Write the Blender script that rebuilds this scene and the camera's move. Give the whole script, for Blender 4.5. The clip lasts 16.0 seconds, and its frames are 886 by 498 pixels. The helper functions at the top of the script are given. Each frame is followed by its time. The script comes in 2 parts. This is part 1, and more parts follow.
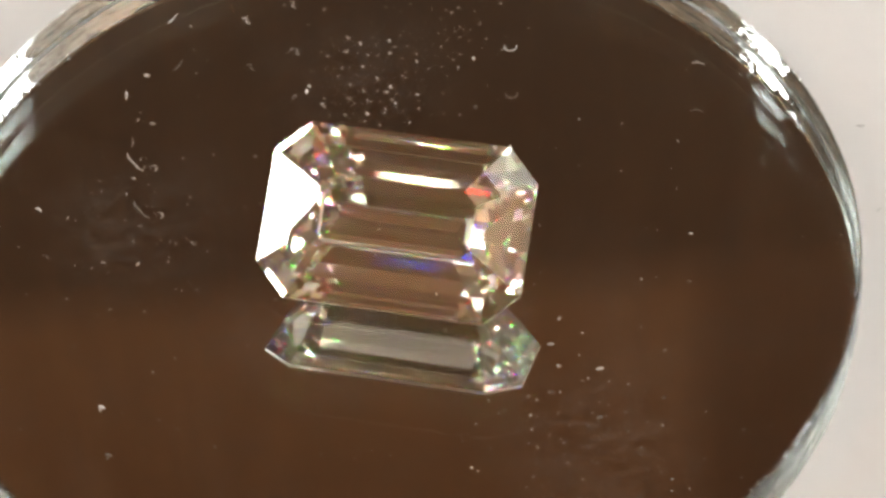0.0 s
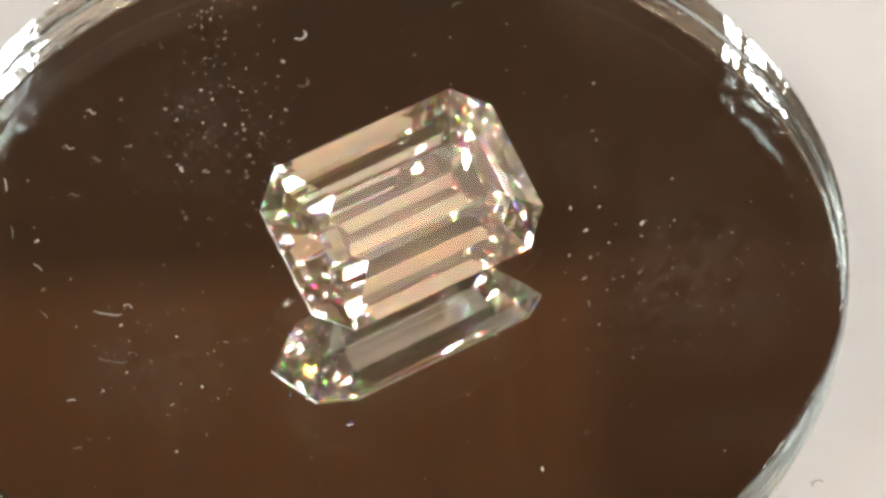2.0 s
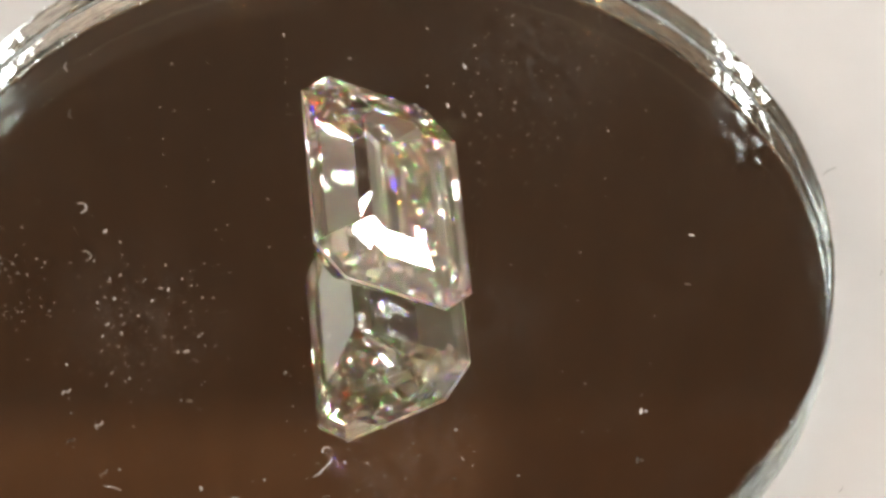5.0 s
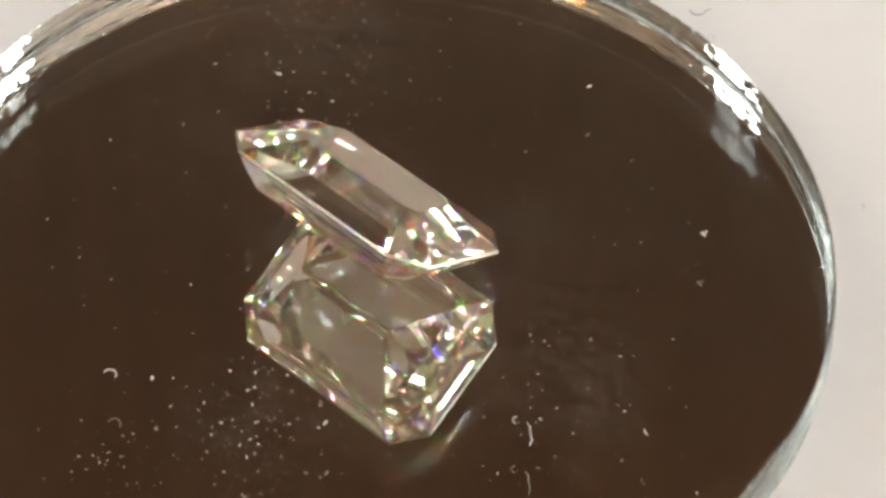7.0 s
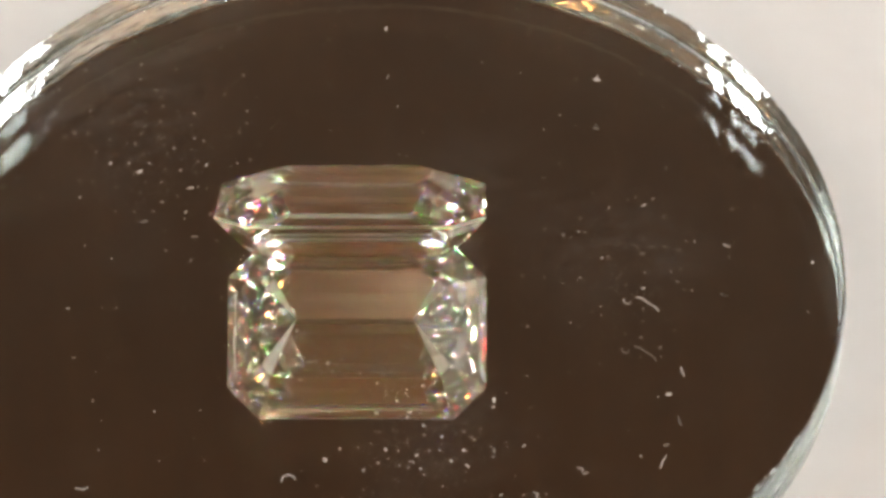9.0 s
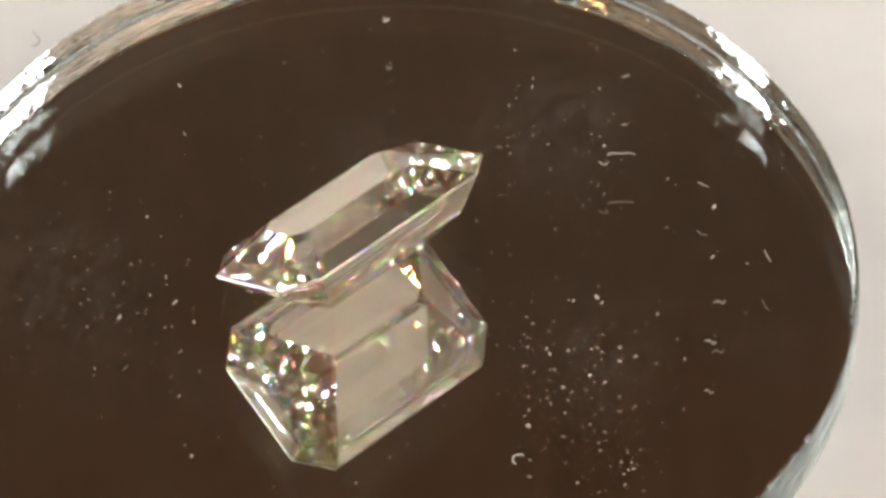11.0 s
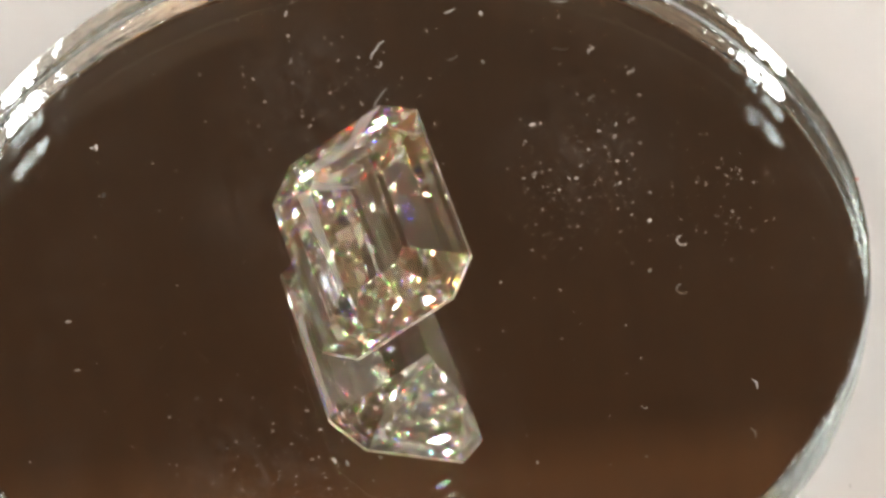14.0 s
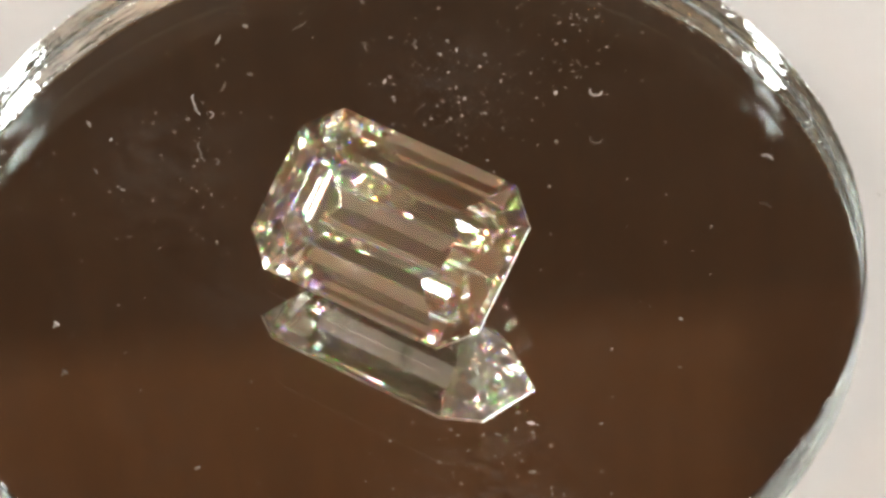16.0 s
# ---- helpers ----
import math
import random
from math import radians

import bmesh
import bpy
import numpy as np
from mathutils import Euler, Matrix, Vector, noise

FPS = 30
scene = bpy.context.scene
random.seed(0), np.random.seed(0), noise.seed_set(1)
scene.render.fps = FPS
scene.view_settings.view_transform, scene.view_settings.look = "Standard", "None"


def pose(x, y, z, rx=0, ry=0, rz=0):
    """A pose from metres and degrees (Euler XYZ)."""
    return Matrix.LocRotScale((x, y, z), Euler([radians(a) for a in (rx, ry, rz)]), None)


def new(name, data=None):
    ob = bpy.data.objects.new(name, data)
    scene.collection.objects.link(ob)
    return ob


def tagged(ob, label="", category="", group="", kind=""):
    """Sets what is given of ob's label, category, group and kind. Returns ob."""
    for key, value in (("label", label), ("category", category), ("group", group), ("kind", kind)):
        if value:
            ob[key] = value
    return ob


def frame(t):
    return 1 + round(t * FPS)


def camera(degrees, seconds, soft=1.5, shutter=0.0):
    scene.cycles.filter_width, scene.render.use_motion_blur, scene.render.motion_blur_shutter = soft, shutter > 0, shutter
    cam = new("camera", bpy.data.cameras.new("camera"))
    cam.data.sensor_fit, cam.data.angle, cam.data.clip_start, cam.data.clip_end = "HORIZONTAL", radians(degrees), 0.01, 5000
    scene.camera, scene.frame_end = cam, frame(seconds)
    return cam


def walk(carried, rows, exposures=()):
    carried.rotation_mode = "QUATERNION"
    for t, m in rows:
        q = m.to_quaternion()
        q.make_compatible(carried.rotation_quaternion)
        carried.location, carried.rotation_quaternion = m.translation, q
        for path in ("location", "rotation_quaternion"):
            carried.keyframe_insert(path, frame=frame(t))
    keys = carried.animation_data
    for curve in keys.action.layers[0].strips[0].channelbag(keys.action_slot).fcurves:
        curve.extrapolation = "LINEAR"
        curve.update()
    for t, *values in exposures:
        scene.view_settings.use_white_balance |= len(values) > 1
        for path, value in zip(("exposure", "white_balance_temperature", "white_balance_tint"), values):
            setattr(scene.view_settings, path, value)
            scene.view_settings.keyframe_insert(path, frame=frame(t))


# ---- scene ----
cam = camera(12.4786, 16.0, soft=3.4)
STAND = pose(0, -0.122, 0.14065, 0, 0, -1.4125) @ pose(0, 0, 0, 40.9406) @ pose(0, 0, 0, 0, 0, -1.4428)
walk(cam, [(0.0, STAND), (16.0, STAND)], exposures=[(0.0, 0.0), (16.0, 0.0)])

MM = 0.001
TURN = 21.2124          # degrees a second, counterclockwise
LEAN = pose(0, 0, 0, 1.2941) @ pose(0, 0, 0, 0, -0.6887)   # the mirror's small lean on the platter's axis
GLASS = 3.03            # thickness of the mirror glass, mm
LAMP = 24.5             # radiance of the two LED tubes
WARM = 155.0            # radiance of the warm bulbs


# ---- world ----
def make_world():
    w = bpy.data.worlds.new("room_air")
    scene.world = w
    w.use_nodes = True
    w.node_tree.nodes["Background"].inputs["Color"].default_value = (0.9, 0.95, 1.0, 1)
    w.node_tree.nodes["Background"].inputs["Strength"].default_value = 0.02


make_world()
scene.cycles.max_bounces, scene.cycles.glossy_bounces, scene.cycles.transmission_bounces = 24, 20, 24
scene.cycles.sample_clamp_indirect = 60.0      # lets small bright lamps sparkle in the facets


# ---- materials ----
class Nodes:
    """A short way to write a node material."""

    def __init__(self, name):
        self.mat = bpy.data.materials.new(name)
        self.mat.use_nodes = True
        self.tree = self.mat.node_tree
        self.tree.nodes.clear()
        self.out = self.tree.nodes.new("ShaderNodeOutputMaterial")

    def add(self, kind, **values):
        n = self.tree.nodes.new("ShaderNode" + kind)
        for key, value in values.items():
            if key == "operation":
                n.operation = value
            elif key == "blend_type":
                n.blend_type = value
            elif key == "data_type":
                n.data_type = value
            elif key == "feature":
                n.feature = value
            else:
                self.put(n, key.replace("_", " "), value)
        return n

    def put(self, n, key, value):
        sock = n.inputs[int(key[1:])] if key[0] == "i" and key[1:].isdigit() else n.inputs[key]
        if isinstance(value, bpy.types.Node):
            self.tree.links.new(value.outputs[0], sock)
        elif isinstance(value, bpy.types.NodeSocket):
            self.tree.links.new(value, sock)
        else:
            sock.default_value = value

    def place(self):
        return self.tree.nodes.new("ShaderNodeTexCoord").outputs["Object"]

    def noise(self, scale, detail=4.0, rough=0.55, where=None, distortion=0.0):
        n = self.add("TexNoise", Scale=scale, Detail=detail, Roughness=rough, Distortion=distortion)
        self.put(n, "Vector", where or self.place())
        return n.outputs["Fac"]

    def ramp(self, fac, stops):
        n = self.tree.nodes.new("ShaderNodeValToRGB")
        while len(n.color_ramp.elements) < len(stops):
            n.color_ramp.elements.new(0.5)
        for e, (at, c) in zip(n.color_ramp.elements, stops):
            e.position, e.color = at, (c, c, c, 1) if isinstance(c, (int, float)) else (*c, 1)
        self.put(n, "Fac", fac)
        return n.outputs["Color"]

    def math(self, operation, a, b=0.5):
        return self.add("Math", operation=operation, i0=a, i1=b).outputs[0]

    def bump(self, height, strength, distance):
        return self.add("Bump", Height=height, Strength=strength, Distance=distance).outputs[0]

    def mix(self, fac, a, b):
        return self.add("MixShader", i0=fac, i1=a, i2=b)

    def done(self, shader):
        self.put(self.out, "Surface", shader)
        return self.mat


def mat_gem(name, fire):
    """Clear, doubly refracting stone; a share of the light is bent by its colour, which gives the fire."""
    m = Nodes(name)
    clear = (1.0, 0.995, 0.968, 1)
    stone = m.add("BsdfGlass", Color=clear, Roughness=0.0, IOR=2.65)
    if fire:
        stone = m.mix(0.5, stone, m.add("BsdfGlass", Color=clear, Roughness=0.0, IOR=2.69))
        bands = None
        for tint, ior in (((1.0, 0, 0, 1), 2.60), ((0, 0.997, 0, 1), 2.66), ((0, 0, 0.982, 1), 2.74)):
            g = m.add("BsdfGlass", Color=tint, Roughness=0.0, IOR=ior)
            if bands is None:
                bands = g
            else:
                s = m.add("AddShader")
                m.put(s, "i0", bands)
                m.put(s, "i1", g)
                bands = s
        stone = m.mix(fire, stone, bands)
    # lint and skin oil on the facets; the smear doubles as a pale veil that brightens dark facets
    specks = m.ramp(m.noise(9000, 2, 0.5), [(0.68, 0.0), (0.74, 1.0)])
    patch = m.ramp(m.noise(420, 3), [(0.5, 0.0), (0.68, 0.35)])
    smear_veil = m.ramp(m.noise(700, 4, 0.6), [(0.42, 0.004), (0.78, 0.03)])
    dusty = m.math("ADD", m.math("MULTIPLY", specks, patch), smear_veil)
    film = m.add("BsdfDiffuse", Color=(0.75, 0.71, 0.64, 1))
    return m.done(m.mix(dusty, stone, film))


def mat_girdle():
    m = Nodes("frosted_girdle")
    g = m.add("BsdfGlass", Color=(1, 0.985, 0.95, 1), Roughness=0.28, IOR=2.4,
              Normal=m.bump(m.noise(5000, 3), 0.3, 0.00003))
    return m.done(g)


def mat_glass_top():
    """Clear mirror glass with dust haze and wiping smears on it."""
    m = Nodes("dusty_glass")
    where = m.place()
    g = m.add("BsdfGlass", Color=(0.985, 0.99, 0.985, 1), Roughness=0.0, IOR=1.52)
    haze = m.ramp(m.noise(170, 5, 0.6, where, 1.5), [(0.48, 0.0), (0.75, 1.0)])
    fine = m.ramp(m.noise(2600, 4, 0.7, where), [(0.38, 0.18), (0.74, 1.0)])
    film = m.math("MULTIPLY", m.math("MULTIPLY", haze, fine), 0.014)
    # places where fingers and a cloth have left a film
    for x, y, size, amount in ((-11.0, 2.3, 3.6, 0.13), (8.9, -11.2, 4.0, 0.11), (-0.3, 11.0, 3.6, 0.11), (-5.0, -3.0, 3.5, 0.09)):
        off = m.add("VectorMath", operation="SUBTRACT", i0=where, i1=(x * MM, y * MM, 0))
        far = m.add("VectorMath", operation="LENGTH", i0=off).outputs["Value"]
        near = m.ramp(m.math("DIVIDE", far, size * 2 * MM), [(0.1, 1.0), (0.75, 0.0)])
        wiped = m.add("Mapping", Vector=where, Rotation=(0, 0, x), Scale=(0.6, 1.5, 1.0))
        wisps = m.ramp(m.noise(800, 6, 0.72, wiped, 1.5), [(0.45, 0.0), (0.74, 1.0)])
        film = m.math("ADD", film, m.math("MULTIPLY", m.math("MULTIPLY", near, m.math("MULTIPLY", wisps, fine)), amount))
    # a curved wipe left by a cloth
    off = m.add("VectorMath", operation="SUBTRACT", i0=where, i1=(3.0 * MM, -9.0 * MM, 0))
    far = m.math("DIVIDE", m.add("VectorMath", operation="LENGTH", i0=off).outputs["Value"], 14 * MM)
    arc = m.ramp(far, [(0.52, 0.0), (0.66, 1.0), (0.69, 0.35), (0.80, 0.8), (0.84, 0.0)])
    uneven = m.ramp(m.noise(260, 4, 0.6, where), [(0.48, 0.0), (0.66, 1.0)])
    film = m.math("ADD", film, m.math("MULTIPLY", m.math("MULTIPLY", arc, uneven), 0.012))
    grain = m.ramp(m.noise(5200, 2, 0.5, where), [(0.735, 0.0), (0.77, 1.0)])
    sparse = m.ramp(m.noise(330, 4, 0.6, where), [(0.46, 0.0), (0.7, 0.3)])
    fac = m.math("ADD", film, m.math("MULTIPLY", grain, sparse))
    dirt = m.add("BsdfDiffuse", Color=(0.72, 0.69, 0.64, 1))
    return m.done(m.mix(fac, g, dirt))


def mat_glass_edge():
    """The cut edge: uneven, shallow chips and grinding marks, faintly green."""
    m = Nodes("ground_glass_edge")
    where = m.place()
    waves = m.noise(190, 2, 0.5, where, 0.8)
    ground = m.add("Mapping", Vector=where, Scale=(0.3, 0.3, 2.8))
    chips = m.noise(420, 1, 0.4, ground, 0.6)
    nicks = m.noise(1300, 2, 0.5, m.add("Mapping", Vector=where, Scale=(0.45, 0.45, 1.6)), 0.4)
    height = m.math("ADD", m.math("MULTIPLY", waves, 3.0), m.math("ADD", m.math("MULTIPLY", chips, 2.0), m.math("MULTIPLY", nicks, 1.1)))
    g = m.add("BsdfGlass", Color=(0.9, 0.925, 0.91, 1), Roughness=0.0, IOR=1.52,
              Normal=m.bump(height, 0.38, 0.0002))
    chalk = m.add("BsdfDiffuse", Color=(0.7, 0.76, 0.73, 1))
    fac = m.ramp(m.noise(900, 5, 0.7, where), [(0.55, 0.0), (0.8, 0.06)])
    return m.done(m.mix(fac, g, chalk))


def mat_silver():
    m = Nodes("silvering")
    fade = m.ramp(m.noise(300, 4), [(0.3, (0.86, 0.87, 0.86)), (0.8, (0.9, 0.9, 0.89))])
    return m.done(m.add("BsdfGlossy", Color=fade, Roughness=0.0))


def mat_plain(name, low, high, scale, rough, relief=0.1, distance=0.0001, grain=6.0):
    """Matt or satin surface with variation at two scales."""
    m = Nodes(name)
    where = m.place()
    broad = m.noise(scale, 5, 0.6, where)
    tight = m.noise(scale * grain, 4, 0.6, where)
    both = m.math("ADD", m.math("MULTIPLY", broad, 0.65), m.math("MULTIPLY", tight, 0.35))
    colour = m.ramp(both, [(0.3, low), (0.7, high)])
    b = m.add("BsdfPrincipled", Base_Color=colour, Roughness=rough, Normal=m.bump(tight, relief, distance))
    return m.done(b)


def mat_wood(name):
    """Wall lining: dark, darker still towards the bottom, blending to paler above, with one darker bay; grain runs
    upright.
    """
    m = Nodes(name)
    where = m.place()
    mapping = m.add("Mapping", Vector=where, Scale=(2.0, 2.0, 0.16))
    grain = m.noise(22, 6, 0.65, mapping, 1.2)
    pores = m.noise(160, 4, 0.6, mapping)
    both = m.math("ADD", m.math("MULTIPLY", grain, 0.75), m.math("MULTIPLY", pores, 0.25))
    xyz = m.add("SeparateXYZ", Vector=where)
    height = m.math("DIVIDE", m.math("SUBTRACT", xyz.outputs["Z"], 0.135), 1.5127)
    # base colour by height: darkest low down, soft step to a paler top
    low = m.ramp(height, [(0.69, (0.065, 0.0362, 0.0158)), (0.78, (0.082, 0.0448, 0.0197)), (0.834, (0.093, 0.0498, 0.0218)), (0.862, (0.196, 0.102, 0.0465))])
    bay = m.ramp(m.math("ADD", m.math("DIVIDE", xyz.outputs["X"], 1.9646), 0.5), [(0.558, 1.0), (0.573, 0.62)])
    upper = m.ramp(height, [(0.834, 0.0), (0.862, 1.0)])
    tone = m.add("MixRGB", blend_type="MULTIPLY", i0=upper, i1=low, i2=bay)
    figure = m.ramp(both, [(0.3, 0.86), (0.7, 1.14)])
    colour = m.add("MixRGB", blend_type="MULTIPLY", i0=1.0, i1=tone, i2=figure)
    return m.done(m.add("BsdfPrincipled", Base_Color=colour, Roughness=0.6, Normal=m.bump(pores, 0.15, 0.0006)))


def mat_glow(name, colour, strength):
    m = Nodes(name)
    return m.done(m.add("Emission", Color=(*colour, 1), Strength=strength))


CROWN, PAVILION, GIRDLE = mat_gem("clear_crown", 0.09), mat_gem("clear_pavilion", 0.0), mat_girdle()
TOP, EDGE, SILVER = mat_glass_top(), mat_glass_edge(), mat_silver()
PLATTER = mat_plain("white_platter", (0.55, 0.548, 0.54), (0.605, 0.602, 0.595), 60, 0.55, 0.034)
TABLETOP = mat_plain("white_laminate", (0.76, 0.75, 0.73), (0.8, 0.79, 0.77), 15, 0.5, 0.034)
BACKING = mat_plain("grey_backing_paint", (0.16, 0.16, 0.16), (0.22, 0.22, 0.22), 200, 0.6)
LINT = mat_plain("pale_lint", (0.42, 0.4, 0.37), (0.58, 0.56, 0.53), 900, 0.9)
GREYLINT = mat_plain("grey_lint", (0.22, 0.22, 0.22), (0.36, 0.36, 0.35), 900, 0.9)
RED = mat_plain("red_crumb", (0.5, 0.09, 0.06), (0.6, 0.13, 0.08), 900, 0.8)
WALL = mat_plain("white_plaster", (0.74, 0.74, 0.72), (0.80, 0.80, 0.78), 4.0, 0.85, 0.2, 0.002)
TAN = mat_plain("brown_plaster", (0.27, 0.24, 0.205), (0.32, 0.285, 0.25), 4.0, 0.85, 0.2, 0.002)
UMBER = mat_plain("umber_plaster", (0.22, 0.135, 0.08), (0.285, 0.18, 0.108), 4.0, 0.85, 0.2, 0.002)
CEILING = mat_plain("brown_ceiling", (0.23, 0.155, 0.1), (0.295, 0.195, 0.126), 2.0, 0.9, 0.2, 0.002)
CARPET = mat_plain("brown_carpet", (0.09, 0.065, 0.045), (0.15, 0.11, 0.08), 12, 0.95, 0.6, 0.004)
DARKWOOD = mat_wood("brown_wood_lining")
HOUSING = mat_plain("black_plastic", (0.02, 0.02, 0.02), (0.035, 0.035, 0.035), 200, 0.5)
COOL = mat_glow("led_diffuser", (0.95, 0.985, 0.98), LAMP)
SPOT = mat_glow("sparkle_emitter", (1.0, 0.94, 0.84), 430.0)
AMBER = mat_glow("amber_bulb", (1.0, 0.42, 0.13), WARM)


# ---- mesh helpers ----
def part(name, bm, mats, parent=None, label=""):
    """Links a bmesh as one mesh object, under a thing or on its own."""
    me = bpy.data.meshes.new(name)
    bm.normal_update()
    bm.to_mesh(me)
    bm.free()
    for x in mats if isinstance(mats, (list, tuple)) else (mats,):
        me.materials.append(x)
    ob = new(name, me)
    if parent:
        ob.parent = parent
    return tagged(ob, label)


def box(bm, x0, x1, y0, y1, z0, z1, bevel=0.0):
    made = bmesh.ops.create_cube(bm, size=1.0)["verts"]
    for v in made:
        v.co = Vector((x0 + (v.co.x + 0.5) * (x1 - x0), y0 + (v.co.y + 0.5) * (y1 - y0), z0 + (v.co.z + 0.5) * (z1 - z0)))
    if bevel:
        edges = list({e for v in made for e in v.link_edges})
        bmesh.ops.bevel(bm, geom=edges, offset=bevel, segments=2, affect="EDGES", profile=0.6)
    return bm


def boxed(*size, bevel=0.0):
    return box(bmesh.new(), *size, bevel=bevel)


def lathe(rings, n, wobble=None):
    """A closed turned body from (radius, height) rings, top to bottom; wobble(angle, ring) adds to the radius."""
    bm = bmesh.new()
    loops = []
    for k, (r, z) in enumerate(rings):
        loop = []
        for i in range(n):
            a = 2 * math.pi * i / n
            rr = r + (wobble(a, k) if wobble else 0.0)
            loop.append(bm.verts.new((rr * math.cos(a), rr * math.sin(a), z)))
        loops.append(loop)
    for up, down in zip(loops, loops[1:]):
        for i in range(n):
            j = (i + 1) % n
            bm.faces.new((up[i], down[i], down[j], up[j]))
    bm.faces.new(loops[0])
    bm.faces.new(loops[-1][::-1])
    return bm


# ---- room ----
ROOM, EAST, HIGH, DESK, FLOOR = 1.1, 0.66, 1.7, -0.034, -0.78


def room():
    """Plain walls that close the place; the far one is lined with brown wood."""
    tagged(part("floor", boxed(-ROOM, EAST, -ROOM, ROOM, FLOOR - 0.1, FLOOR), CARPET), "brown carpeted floor of the room", "floor", kind="structure")
    tagged(part("ceiling", boxed(-ROOM, EAST, -ROOM, ROOM, HIGH, HIGH + 0.1), CEILING), "brown stained ceiling of the room", "ceiling", kind="structure")
    w = 0.1
    tagged(part("wall_south", boxed(-ROOM - w, EAST + w, -ROOM - w, -ROOM, FLOOR, HIGH), UMBER), "orange-brown painted plaster wall", "wall", kind="structure")
    tagged(part("wall_west", boxed(-ROOM - w, -ROOM, -ROOM, ROOM, FLOOR, HIGH), TAN), "dull brown plastered wall", "wall", kind="structure")
    tagged(part("wall_east", boxed(EAST, EAST + w, -ROOM, ROOM, FLOOR, HIGH), WALL), "white plastered wall", "wall", kind="structure")
    # unseen white board with rails and stiles, added to brighten the stone's reflections
    bounce_board = tagged(new("wainscot"), "unseen white panelled board added under the wood lining to brighten the stone", "wainscot", kind="structure")
    part("board", boxed(-ROOM + 0.002, EAST - 0.002, ROOM - 0.012, ROOM - 0.002, FLOOR, 0.19), WALL, bounce_board)
    for z0, z1 in ((FLOOR, FLOOR + 0.12), (0.12, 0.2)):
        part("rail", boxed(-ROOM + 0.002, EAST - 0.002, ROOM - 0.026, ROOM - 0.013, z0, z1, bevel=0.003), WALL, bounce_board)
    for x in (-1.05, -0.6, -0.15, 0.3, 0.61):
        part("stile", boxed(x - 0.04, x + 0.04, ROOM - 0.026, ROOM - 0.013, FLOOR + 0.12, 0.12, bevel=0.003), WALL, bounce_board)
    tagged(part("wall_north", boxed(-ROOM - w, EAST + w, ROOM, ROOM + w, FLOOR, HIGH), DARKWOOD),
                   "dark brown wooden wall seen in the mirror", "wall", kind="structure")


room()


def table():
    t = tagged(new("table"), "white laminate table under the turntable", "table")
    part("tabletop", boxed(-0.6, 0.6, -0.6, 0.6, DESK - 0.025, DESK, bevel=0.002), TABLETOP, t)
    for x in (-0.56, 0.56):
        for y in (-0.56, 0.56):
            part("leg", boxed(x - 0.02, x + 0.02, y - 0.02, y + 0.02, FLOOR, DESK - 0.025, bevel=0.002), TABLETOP, t)


table()


def led_tube(side, az, el, half, r):
    """A short LED tube on a leaning holder beside the stone."""
    az, el, far = radians(az), radians(el), 0.36
    at = Vector((math.sin(az) * math.cos(el), math.cos(az) * math.cos(el), math.sin(el))) * far
    turn = (-at).to_track_quat("-Z", "Y").to_matrix().to_4x4()
    lamp = tagged(new("led_tube_lamp"), "bright white LED tube lamp on a black stand", "lamp", "lamps beside the turntable")
    m = Matrix.Translation(at) @ turn @ pose(0, 0, 0, 0, 0, -28 * side) @ pose(0, 0, 0, -90)
    bm = lathe([(r - 0.001, half), (r, half - 0.002), (r, 0.002 - half), (r - 0.001, -half)], 32)
    bm.transform(m)
    part("tube", bm, COOL, lamp, "glowing white tube")
    for end in (-1, 1):
        bm = lathe([(r - 0.002, 0.015), (r + 0.001, 0.012), (r + 0.001, 0.0), (r + 0.001, -0.002)], 32)
        bm.transform(m @ (pose(0, 0, half) if end > 0 else pose(0, 0, -half, 180)))
        part("end_cap", bm, HOUSING, lamp, "black end cap")
    low = min((m @ Vector((0, 0, e * (half + 0.008))) for e in (-1, 1)), key=lambda p: p.z)
    part("pole", boxed(low.x - 0.006, low.x + 0.006, low.y - 0.006, low.y + 0.006, DESK + 0.008, low.z, bevel=0.001), HOUSING, lamp)
    bm = lathe([(0.045, 0.010), (0.05, 0.007), (0.05, 0.0)], 40)
    bm.transform(Matrix.Translation((low.x, low.y, DESK)))
    part("base", bm, HOUSING, lamp)


led_tube(-1, -79, 36.5, 0.135, 0.0165)
led_tube(1, 84.5, 37.5, 0.155, 0.021)


def sparkle_spot(x, y):
    """A small unseen ceiling emitter, added to put sparkles in the stone."""
    lamp = tagged(new("added_sparkle_spot"), "small round ceiling emitter added for sparkles in the stone", "lamp", "ceiling downlights")
    bm = lathe([(0.024, HIGH - 0.001), (0.024, HIGH - 0.010), (0.020, HIGH - 0.014)], 32)
    bm.transform(Matrix.Translation((x, y, 0)))
    part("ring", bm, TABLETOP, lamp, "white ring")
    bm = lathe([(0.0165, HIGH - 0.0145), (0.0155, HIGH - 0.019)], 24)
    bm.transform(Matrix.Translation((x, y, 0)))
    part("lens", bm, SPOT, lamp, "glowing lens")


for spot in ((-0.64, -0.47), (0.5, -0.53), (0.04, -0.81), (-0.81, 0.21), (0.56, 0.13), (-0.34, -0.21), (0.32, -0.26), (-0.89, -0.85), (0.54, -0.9), (0.0, -0.43)):
    sparkle_spot(*spot)


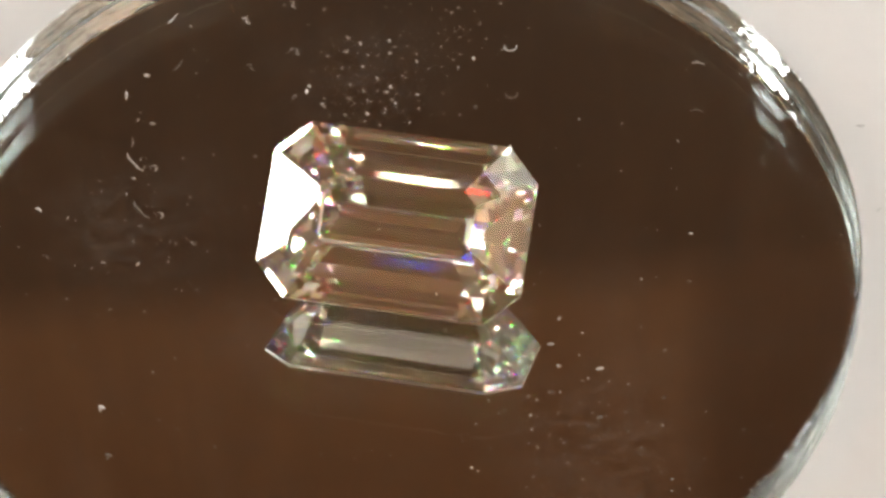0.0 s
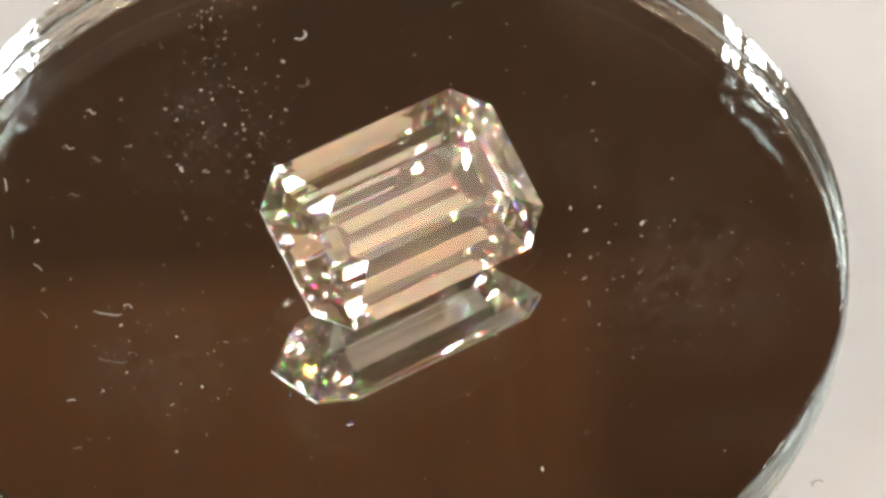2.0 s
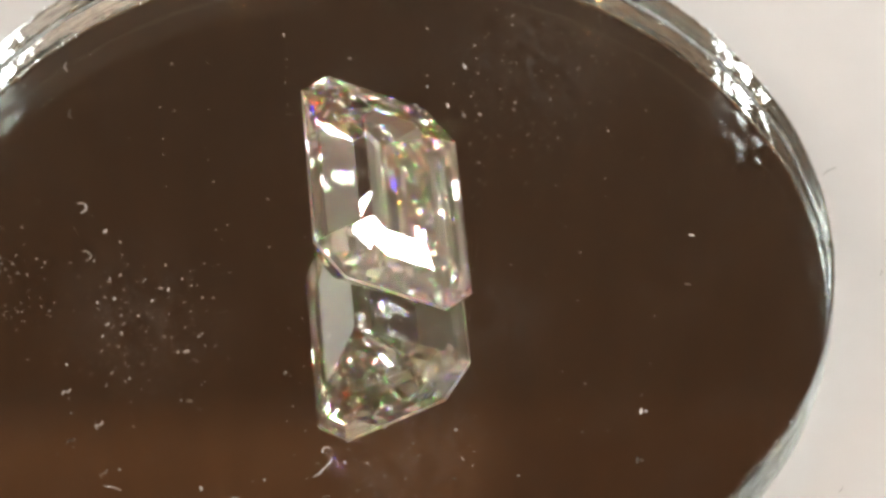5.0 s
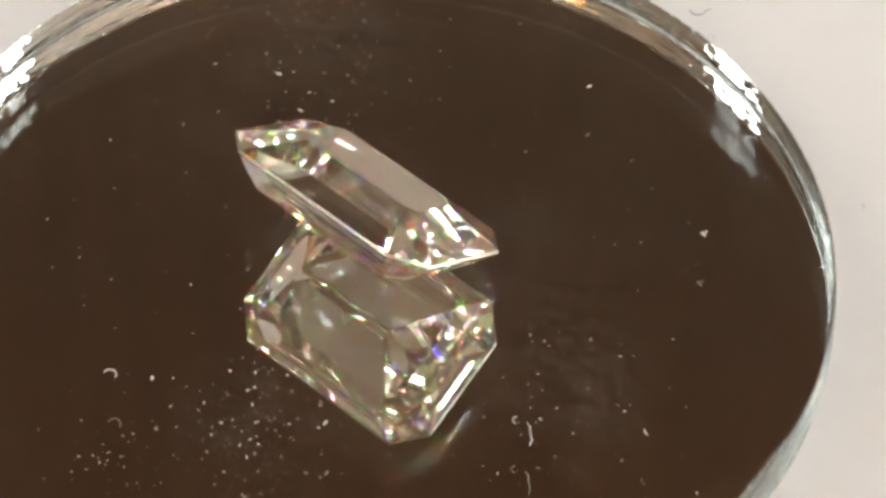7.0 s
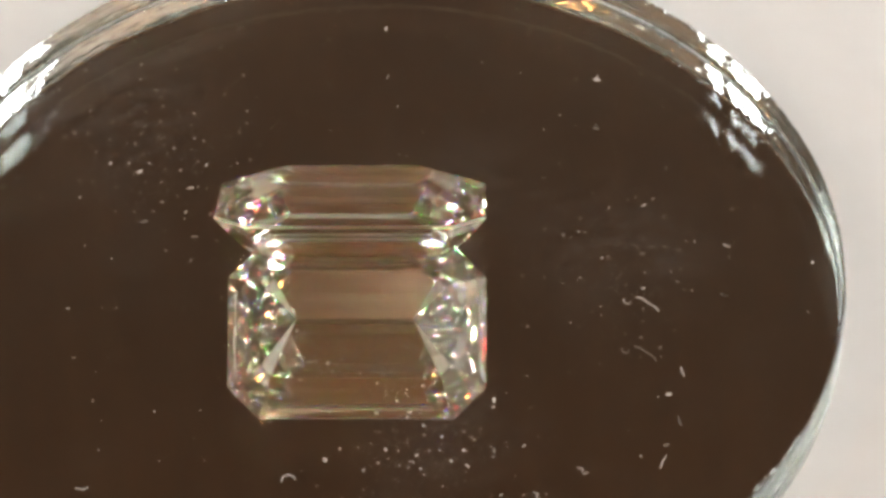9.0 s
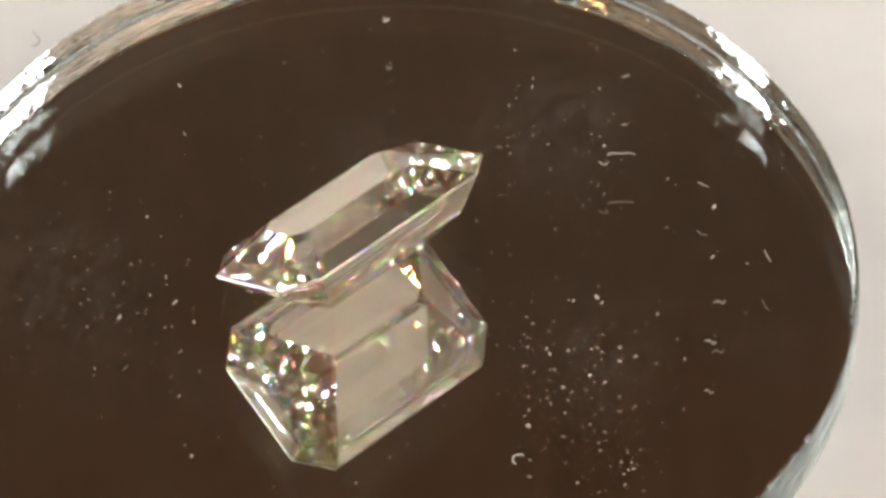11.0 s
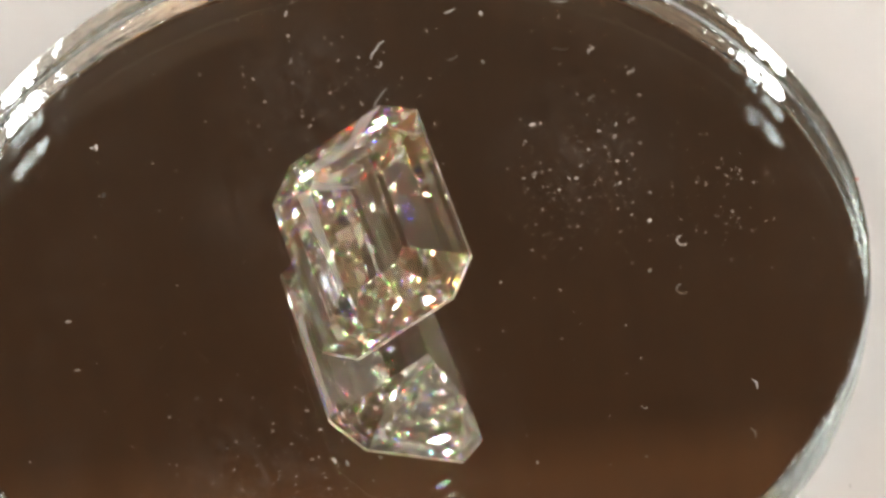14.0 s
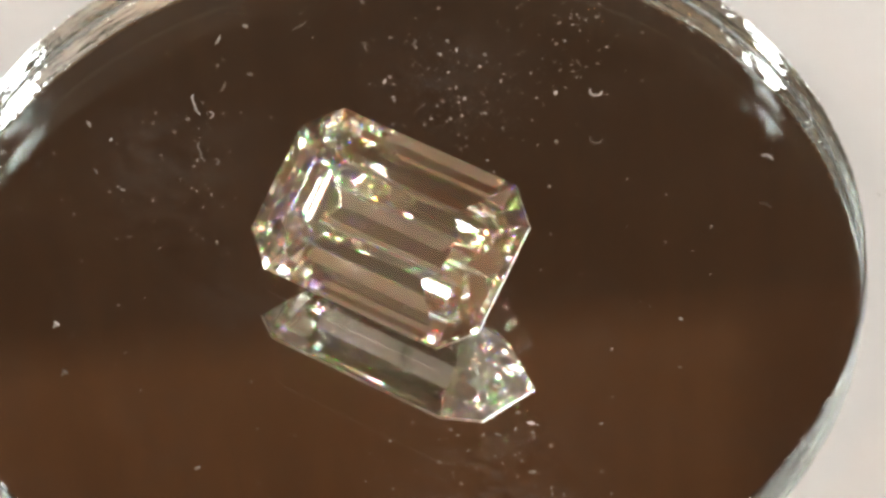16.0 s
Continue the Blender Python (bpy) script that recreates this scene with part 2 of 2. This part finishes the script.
def warm_bulb(az, el, far, size):
    """A tall amber filament bulb on a cord behind the camera."""
    az, el = radians(az), radians(el)
    at = Vector((math.sin(az) * math.cos(el), math.cos(az) * math.cos(el), math.sin(el))) * far
    lamp = tagged(new("pendant_lamp"), "tall amber filament bulb hanging on a black cord", "lamp", "amber bulbs")
    bm = bmesh.new()
    bmesh.ops.create_uvsphere(bm, u_segments=16, v_segments=10, radius=size)
    bm.transform(Matrix.Translation(at) @ Matrix.Diagonal((1, 1, 2.2, 1)))
    part("bulb", bm, AMBER, lamp, "glowing amber bulb")
    bm = lathe([(size * 0.55, size * 3.4), (size * 0.6, size * 2.05)], 16)
    bm.transform(Matrix.Translation(at))
    part("socket", bm, HOUSING, lamp)
    part("cord", boxed(at.x - 0.002, at.x + 0.002, at.y - 0.002, at.y + 0.002, at.z + size * 3.3, HIGH), HOUSING, lamp)


warm_bulb(-122, 46, 1.08, 0.018)
warm_bulb(147, 46, 1.08, 0.014)
warm_bulb(170, 50, 1.15, 0.0125)


# ---- turntable ----
def turntable():
    thing = tagged(new("turntable"), "matt white round turntable with a turning platter", "turntable")
    part("base", lathe([(0.030, -0.012), (0.032, -0.014), (0.032, DESK)], 96), TABLETOP, thing)
    bm = lathe([(0.0365, -GLASS * MM - 0.0001), (0.037, -GLASS * MM - 0.0006), (0.037, -0.0100), (0.0365, -0.0105)], 160)
    return part("platter", bm, PLATTER, thing, "white turning platter")


platter = turntable()


# ---- mirror ----
CX, CY, RADIUS, SWELL = 0.494 * MM, 0.62 * MM, 21.62 * MM, 0.16 * MM


def mirror():
    thing = tagged(new("round_mirror"), "small round thick glass mirror with a chipped ground edge", "mirror")
    t = GLASS * MM

    def wobble(a, k):
        ca, sa = math.cos(a), math.sin(a)
        slow = 0.00004 * noise.noise((9 * ca, 9 * sa, 0.3 * k))
        if k < 2 or k > 8:      # both arrises are nibbled
            chip = max(0.0, noise.noise((95 * ca, 95 * sa, 5.0 + k // 5)) + 0.1) + 0.5 * max(0.0, noise.noise((230 * ca, 230 * sa, 9.0 + k)))
            return slow - (0.00022 if k in (0, 10) else 0.00012) * chip * (0.5 + noise.noise((6 * ca, 6 * sa, 2.0)))
        return slow + 0.00002 * noise.noise((40 * ca, 40 * sa, k * 1.7))

    # a ground edge: narrow arris, slightly barrelled wall, narrow arris
    rings = [(RADIUS + 0.00002, 0.0), (RADIUS + 0.00012, -0.0001)]
    for k in range(7):
        u = k / 6
        rings.append((RADIUS + 0.00012 + SWELL * (1 - (2 * u - 1) ** 2) * 0.5, -0.0002 - (t - 0.0005) * u))
    rings += [(RADIUS + 0.0001, -t + 0.00012), (RADIUS - 0.00006, -t)]
    bm = lathe(rings, 1400, wobble)
    bm.normal_update()
    for f in bm.faces:
        f.material_index = (0 if f.normal.z > 0 else 2) if len(f.verts) > 4 else 1
        f.smooth = f.material_index == 1
    bm.transform(Matrix.Translation((CX, CY, 0)))
    part("glass", bm, [TOP, EDGE, SILVER], thing, "clear thick glass with a ground edge, silvered behind")
    bm = lathe([(RADIUS, -t - 0.00002), (RADIUS, -t - 0.00009)], 160)
    bm.transform(Matrix.Translation((CX, CY, 0)))
    part("backing", bm, BACKING, thing, "grey backing paint")
    return thing


glass_mirror = mirror()


# ---- gemstone ----
def outward(bm):
    """Turns every face of a shell round the origin to look away from it."""
    bm.normal_update()
    for f in list(bm.faces):
        if f.normal.dot(f.calc_center_median()) < 0:
            f.normal_flip()
    return bm


KEEL = 2.15 + 2.0 * math.tan(radians(30.38))          # depth of the keel under the girdle, mm
KEEL_FLAT = -KEEL + 2.5 * math.tan(radians(30.38))    # where the keel facets begin


def gemstone():
    """Emerald cut: stepped crown, thin girdle, stepped pavilion that ends in a keel. x along the length; mm."""
    A, B, C = 6.095, 4.10, 1.49

    def ring(inset, z, cut):
        a, b = A - inset, B - inset
        return [(-a + cut, b, z), (a - cut, b, z), (a, b - cut, z), (a, -b + cut, z),
                (a - cut, -b, z), (-a + cut, -b, z), (-a, -b + cut, z), (-a, b - cut, z)]

    def body(tiers):
        bm = bmesh.new()
        loops = [[bm.verts.new(Vector(p) * MM) for p in ring(*t)] for t in tiers]
        for up, down in zip(loops, loops[1:]):
            for i in range(8):
                j = (i + 1) % 8
                bm.faces.new((up[i], down[i], down[j], up[j]))
        return bm, loops

    thing = tagged(new("gemstone"), "clear emerald-cut gemstone resting tilted on the mirror", "gemstone")
    rows = [(2.45, 1.22, 0.62), (1.40, 0.75, 1.0), (0.0, 0.06, C)]
    bm, loops = body(rows)
    bm.faces.new(loops[0])
    part("crown", outward(bm), CROWN, thing, "step-cut crown with a flat table")
    bm, loops = body([(0.0, 0.06, C), (0.0, -0.06, C)])
    part("girdle", outward(bm), GIRDLE, thing, "thin frosted girdle")
    bm, loops = body([(0.0, -0.06, C), (0.42, -0.60, 1.28), (0.95, -1.21, 0.98), (1.6, KEEL_FLAT, 0.5)])
    k0, k1 = bm.verts.new((-2.7 * MM, 0, -KEEL * MM)), bm.verts.new((2.7 * MM, 0, -KEEL * MM))
    v = loops[-1]
    for f in ((v[1], v[0], k0, k1), (v[2], v[1], k1), (v[3], v[2], k1), (v[4], v[3], k1),
              (v[5], v[4], k1, k0), (v[6], v[5], k0), (v[7], v[6], k0), (v[0], v[7], k0)):
        bm.faces.new(f)
    part("pavilion", outward(bm), PAVILION, thing, "step-cut pavilion with a long keel")
    return thing


gem = gemstone()
GEM_AT = pose(0.961 * MM, -0.736 * MM, KEEL * math.cos(radians(30.38)) * MM + 0.000004, 0, 0, -13.89) @ pose(0, 0, 0, 30.38)


# ---- dust and lint ----
def thread(bm, points, radius):
    """A fine fibre through points (mm), as a five-sided tube."""
    pts = [Vector(p) * MM for p in points]
    rings = []
    for i, p in enumerate(pts):
        along = (pts[min(i + 1, len(pts) - 1)] - pts[max(i - 1, 0)]).normalized()
        side = along.cross(Vector((0, 0, 1))).normalized()
        up = side.cross(along)
        r = radius * MM * (0.6 if i in (0, len(pts) - 1) else 1.0)
        rings.append([bm.verts.new(p + r * (math.cos(a) * side + math.sin(a) * up)) for a in (0.3, 1.56, 2.81, 4.07, 5.33)])
    for a, b in zip(rings, rings[1:]):
        for i in range(5):
            bm.faces.new((a[i], a[(i + 1) % 5], b[(i + 1) % 5], b[i]))
    bm.faces.new(rings[0])
    bm.faces.new(rings[-1][::-1])
    bmesh.ops.recalc_face_normals(bm, faces=bm.faces)
    return bm


def speck(bm, x, y, z, r):
    """An uneven crumb of dust, mm."""
    made = bmesh.ops.create_icosphere(bm, subdivisions=1, radius=r * MM)["verts"]
    flat, long, turn = random.uniform(0.5, 0.9), random.uniform(1.0, 2.2), random.uniform(0, math.pi)
    spin = Matrix.Rotation(turn, 3, "Z") @ Matrix.Diagonal((long, 1 / long ** 0.5, 1))
    for v in made:
        v.co = spin @ (v.co * random.uniform(0.7, 1.25))
        v.co = Vector((v.co.x + x * MM, v.co.y + y * MM, v.co.z * flat + (z + r * flat) * MM))


RIDERS = []      # all that turns with the platter, with its pose on it


def lint(x, y, shape, radius, mat=None, z=0.0, label="pale curled lint fibre lying on the glass"):
    bm = thread(bmesh.new(), [(px, py, radius + 0.02 * (i % 2)) for i, (px, py) in enumerate(shape)], radius)
    ob = tagged(part("lint_fibre", bm, mat or LINT), label, "lint", "lint on the glass" if z == 0 else "lint on the platter")
    RIDERS.append((ob, pose(x * MM, y * MM, z * MM)))


def hook(size, a0, a1, tail=0.0):
    pts = [(size * math.cos(radians(a)), size * math.sin(radians(a))) for a in np.linspace(a0, a1, 8)]
    return pts + [(pts[-1][0] + tail * 0.6, pts[-1][1] + tail)] if tail else pts


def all_dust():
    lint(6.78, 12.29, hook(0.3, 170, 370), 0.034)
    lint(-11.18, 6.0, [(-0.35, 0.7), (-0.3, 0.4), (-0.05, 0.1), (0.15, -0.25), (0.4, -0.4)], 0.034)
    lint(-10.36, 5.7, hook(0.2, -60, 110), 0.028)
    lint(-5.87, 14.83, [(-0.2, 0.15), (0.06, 0.2), (0.03, -0.1), (0.24, -0.2)], 0.034)
    lint(-9.33, 15.19, [(-0.3, -0.3), (0.0, 0.05), (0.15, 0.35)], 0.034)
    lint(-11.63, 10.39, [(0.0, 0.3), (0.05, 0.0), (0.0, -0.3)], 0.034)
    lint(-3.57, 15.73, [(-0.12, 0.25), (0.06, 0.12), (-0.05, -0.08), (0.12, -0.22)], 0.04)
    lint(15.64, 10.58, [(-0.3, 0.0), (0.0, 0.08), (0.3, -0.1)], 0.035)
    lint(-15.66, 3.55, [(-0.15, 0.1), (0.05, 0.0), (0.15, -0.15)], 0.04)
    grey = "short grey lint fibre on the white platter"
    for x, y, shape in ((23.36, 8.8, [(-0.15, 0.1), (0.0, 0.0), (0.2, 0.05)]), (6.13, -21.9, hook(0.3, 0, 140, 0.2)),
                        (0.69, -22.9, [(-0.2, 0.4), (0.0, 0.0), (0.05, -0.4)]), (-17.29, -16.21, [(-0.1, 0.15), (0.1, -0.1)]),
                        (-6.01, -22.8, [(-0.2, 0.1), (0.1, -0.1)]), (-4.52, -24.15, hook(0.4, 30, 190, -0.3)),
                        (23.64, 3.53, [(-0.1, -0.1), (0.12, 0.1)]), (20.67, 12.39, [(-0.12, 0.1), (0.1, 0.0)])):
        lint(x, y, shape, 0.03, GREYLINT, -GLASS - 0.1, grey)
    bm = bmesh.new()
    speck(bm, 0, 0, 0, 0.09)
    ob = tagged(part("crumb", bm, RED), "tiny red crumb on the white platter", "crumb")
    RIDERS.append((ob, pose(5.53 * MM, 22.66 * MM, (-GLASS - 0.1) * MM)))
    bm = bmesh.new()
    for x, y, r in ((7.61, -5.96, 0.085), (8.08, -4.52, 0.07), (4.98, 11.57, 0.1), (-10.64, 11.56, 0.1), (-12.6, -8.23, 0.1),
                    (-3.04, 10.02, 0.09), (-3.62, -14.05, 0.09), (-12.65, -8.4, 0.07), (-19.14, 5.49, 0.07), (9.71, -7.53, 0.1)):
        speck(bm, x, y, 0, r)
    for cx, cy, sx, sy, n, r in ((-0.3, 12.0, 2.2, 1.6, 50, 0.035), (-0.3, 9.0, 1.6, 1.2, 28, 0.035), (3.9, 16.2, 2.2, 1.2, 40, 0.03),
                                 (8.8, -11.2, 2.8, 2.8, 66, 0.032), (-10.9, 2.0, 2.6, 2.8, 60, 0.032), (0, 0, 9, 9, 130, 0.03)):
        for _ in range(n):
            x, y = random.gauss(cx, sx), random.gauss(cy, sy)
            if math.hypot(x - 0.5, y - 0.6) < 20.8:
                speck(bm, x, y, 0, r * random.choice((0.5, 0.7, 0.9, 1.2, 1.7)))
    ob = tagged(part("dust", bm, LINT), "fine pale dust scattered on the glass", "dust", kind="stuff")
    RIDERS.append((ob, pose(0, 0, 0)))


all_dust()


# ---- what moves ----
def motions():
    """The platter turns at an even pace and carries the mirror, the stone and the dust."""
    times = [0.5 * k for k in range(33)]
    for ob, at in [(platter, pose(0, 0, 0)), (glass_mirror, pose(0, 0, 0)), (gem, GEM_AT)] + RIDERS:
        walk(ob, [(t, pose(0, 0, 0, 0, 0, TURN * t) @ LEAN @ at) for t in times])


motions()
